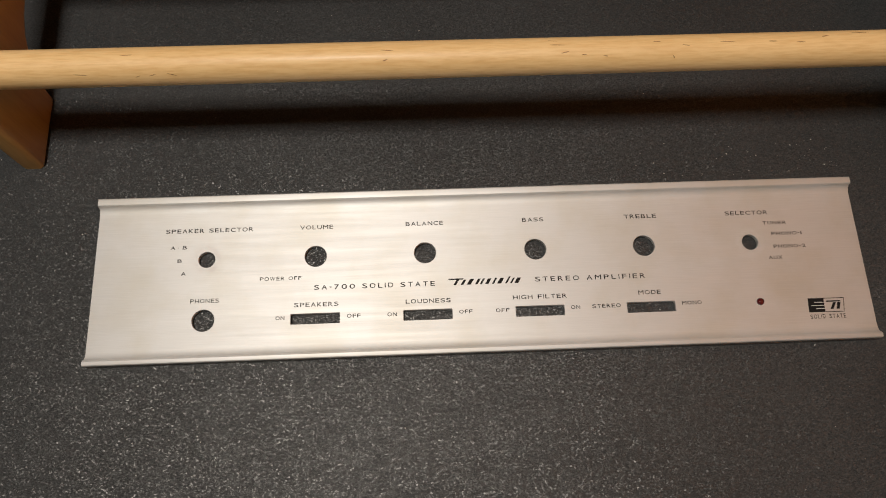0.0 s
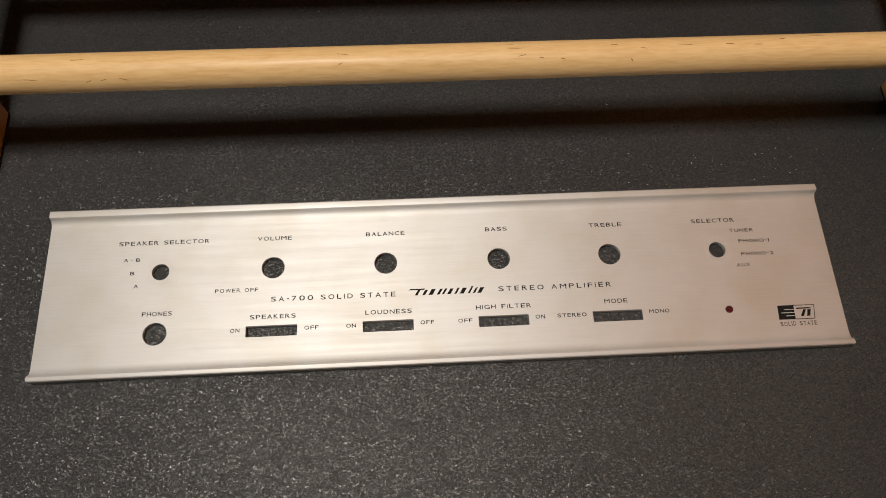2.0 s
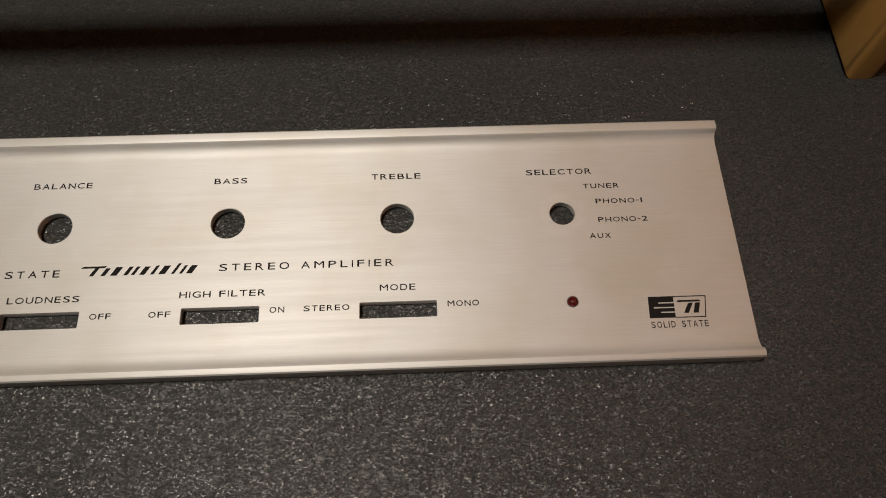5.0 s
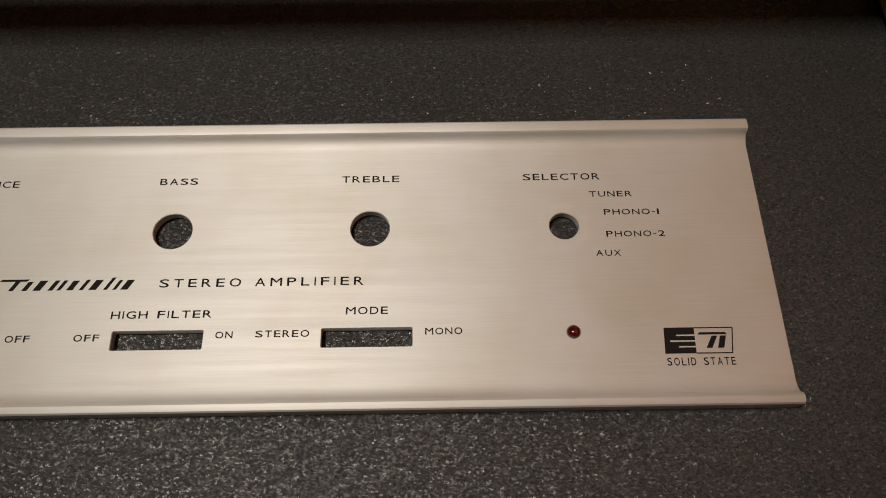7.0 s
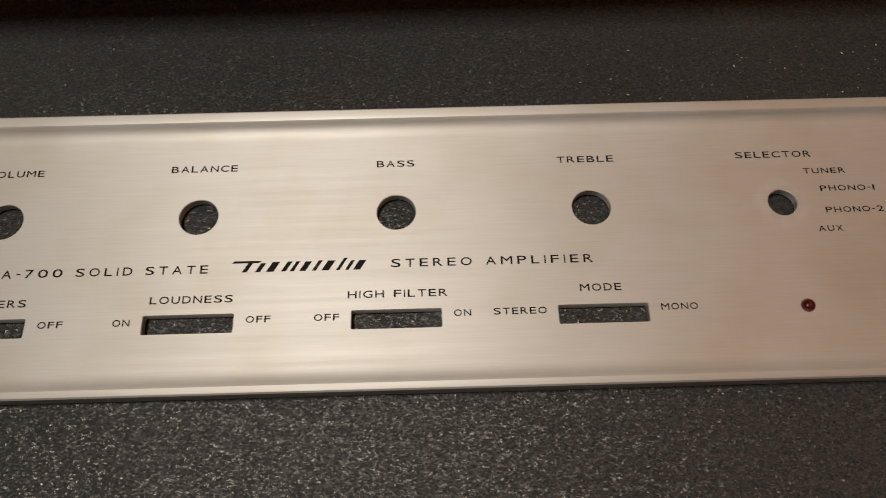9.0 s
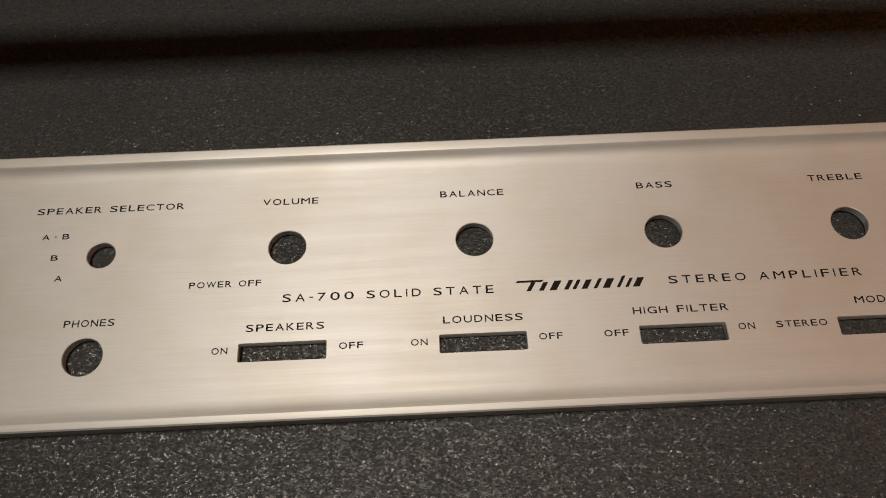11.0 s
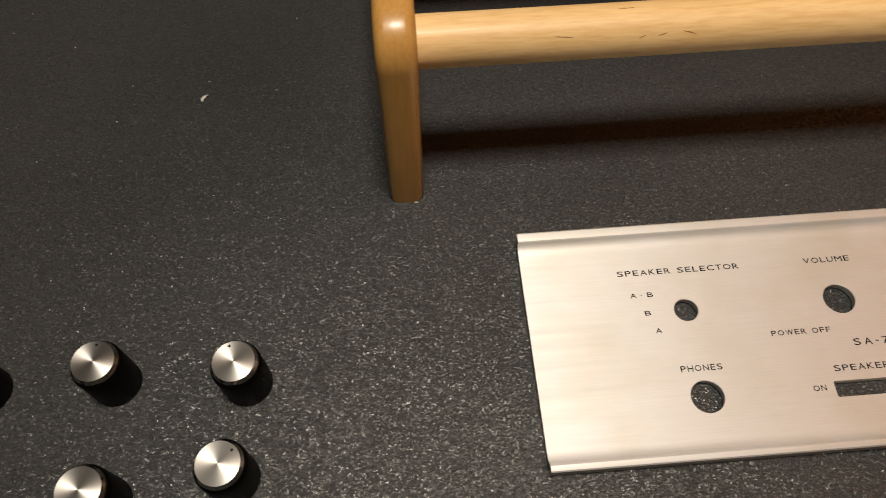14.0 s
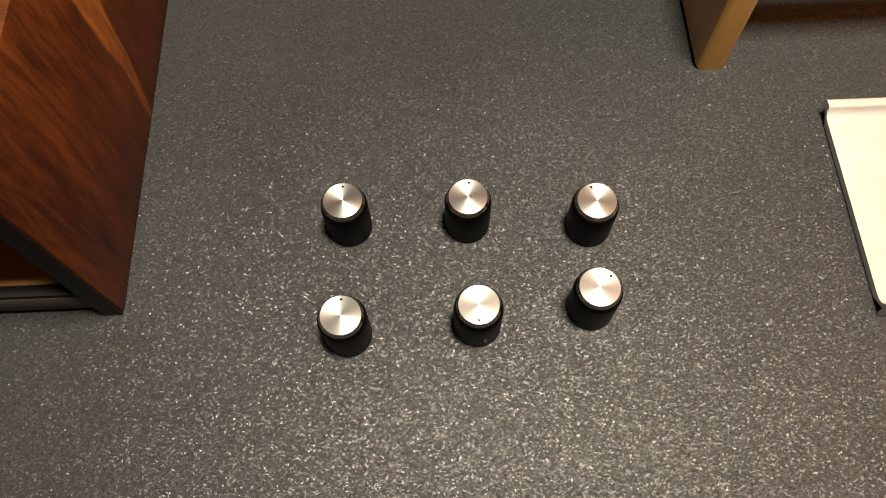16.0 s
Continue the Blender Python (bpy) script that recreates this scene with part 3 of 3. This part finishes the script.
cab_part("side_panel", box(CX1 - 0.007, CX1, CY0, CY1, 0.0, CZ, 0.0008), M_WALNUT)
cab_part("side_panel", box(CX0, CX0 + 0.007, CY0, CY1, 0.0, CZ, 0.0008), M_WALNUT)
cab_part("front_edge", box(CX1 - 0.0068, CX1 - 0.0002, CY0 - 0.0009, CY0 - 0.0001, 0.0002, CZ - 0.0004, 0.0002), M_DARKEDGE, "dark stained front edge")
# lid takes the walnut with the light coloured in
cab_part("top_panel", box(CX0 + 0.0071, CX1 - 0.0071, CY0 + 0.0005, CY1, CZ - 0.007, CZ, 0.0006), M_LID, "orange-brown veneer lid, its colour lightened as if strongly lit")
cab_part("bottom_panel", box(CX0 + 0.0071, CX1 - 0.0071, CY0 + 0.004, CY1, 0.0025, 0.0125, 0.0006), M_PLY, "bare plywood bottom board")
cab_part("bottom_edge", box(CX0 + 0.0071, CX1 - 0.0071, CY0 + 0.001, CY0 + 0.0039, 0.0025, 0.0120, 0.0004), M_GREYEDGE, "grey unfinished front edge")
cab_part("bottom_lip", box(CX0 + 0.0071, CX1 - 0.0071, CY0 + 0.0012, CY0 + 0.0052, 0.0126, 0.0142, 0.0004), M_BLACK, "thin black strip along the front")
# black strip inside the side panel, in place of the cabinet's inner shade
cab_part("inner_shade", box(CX1 - 0.0095, CX1 - 0.0072, CY0 + 0.003, CY1 - 0.007, 0.0145, CZ - 0.008, 0.0004), M_BLACK, "black strip standing in for shade on the inner face")
cab_part("back_panel", box(CX0 + 0.0071, CX1 - 0.0071, CY1 - 0.006, CY1 - 0.0005, 0.0130, CZ - 0.0075), M_PLY)


# ---------------------------------------------------------------- dust on the sheet
def dust(n, seed):
    rng = random.Random(seed)
    bm = bmesh.new()
    big = [(-0.257, 0.085), (-0.074, 0.105), (-0.342, 0.077), (-0.365, 0.102), (-0.262, 0.113), (-0.414, 0.116)]
    for i in range(n + len(big)):
        if i >= n:
            x, y = big[i - n]
        elif i % 6 == 0:
            x, y = rng.gauss(0.145, 0.03), rng.gauss(0.052, 0.007)
        else:
            x, y = rng.uniform(-0.55, 0.35), rng.uniform(-0.22, 0.32)
        if -0.18 < x < 0.18 and -0.041 < y < 0.040 or x < -0.42 and y > -0.03:
            continue
        s = rng.choice((0.00009, 0.00011, 0.00015, 0.00022)) * rng.uniform(0.7, 1.2) if i < n else 0.0002
        a = rng.uniform(0, math.pi)
        lng = s * rng.uniform(1.0, 2.6)
        c = Vector((x, y, 0.0003))
        u, w = Vector((math.cos(a), math.sin(a), 0)) * lng, Vector((-math.sin(a), math.cos(a), 0)) * s
        top = bm.verts.new(c + Vector((0, 0, s)))
        ring = [bm.verts.new(c + d) for d in (u, w, -u, -w)]
        for p, q in zip(ring, ring[1:] + ring[:1]):
            bm.faces.new((p, q, top))
    return bm


tagged(part("dust", dust(420, 5), M_DUST), "scattered pale dust grains on the black sheet", "dust", kind="stuff")


def lint():
    bm = bmesh.new()
    prev = None
    for i in range(9):
        t = i / 8
        a = radians(200 - 110 * t)
        c = Vector((0.0028 * math.cos(a), 0.0028 * math.sin(a), 0.0005))
        n = Vector((math.cos(a), math.sin(a), 0)) * (0.0008 * math.sin(math.pi * min(1, 0.15 + 0.8 * t)))
        ring = [bm.verts.new(c + n), bm.verts.new(c + Vector((0, 0, 0.0006))), bm.verts.new(c - n), bm.verts.new(c - Vector((0, 0, 0.0004)))]
        if prev:
            for k in range(4):
                bm.faces.new((prev[k], prev[(k + 1) % 4], ring[(k + 1) % 4], ring[k]))
        else:
            bm.faces.new(ring)
        prev = ring
    bm.faces.new(prev)
    bmesh.ops.recalc_face_normals(bm, faces=bm.faces[:])
    return bm


crumb = tagged(part("lint", lint(), M_DUST, smooth=60), "small curved white scrap lying on the sheet", "lint")
crumb.location = (-0.2880, 0.1100, 0)
crumb.scale = (0.8, 0.8, 0.8)
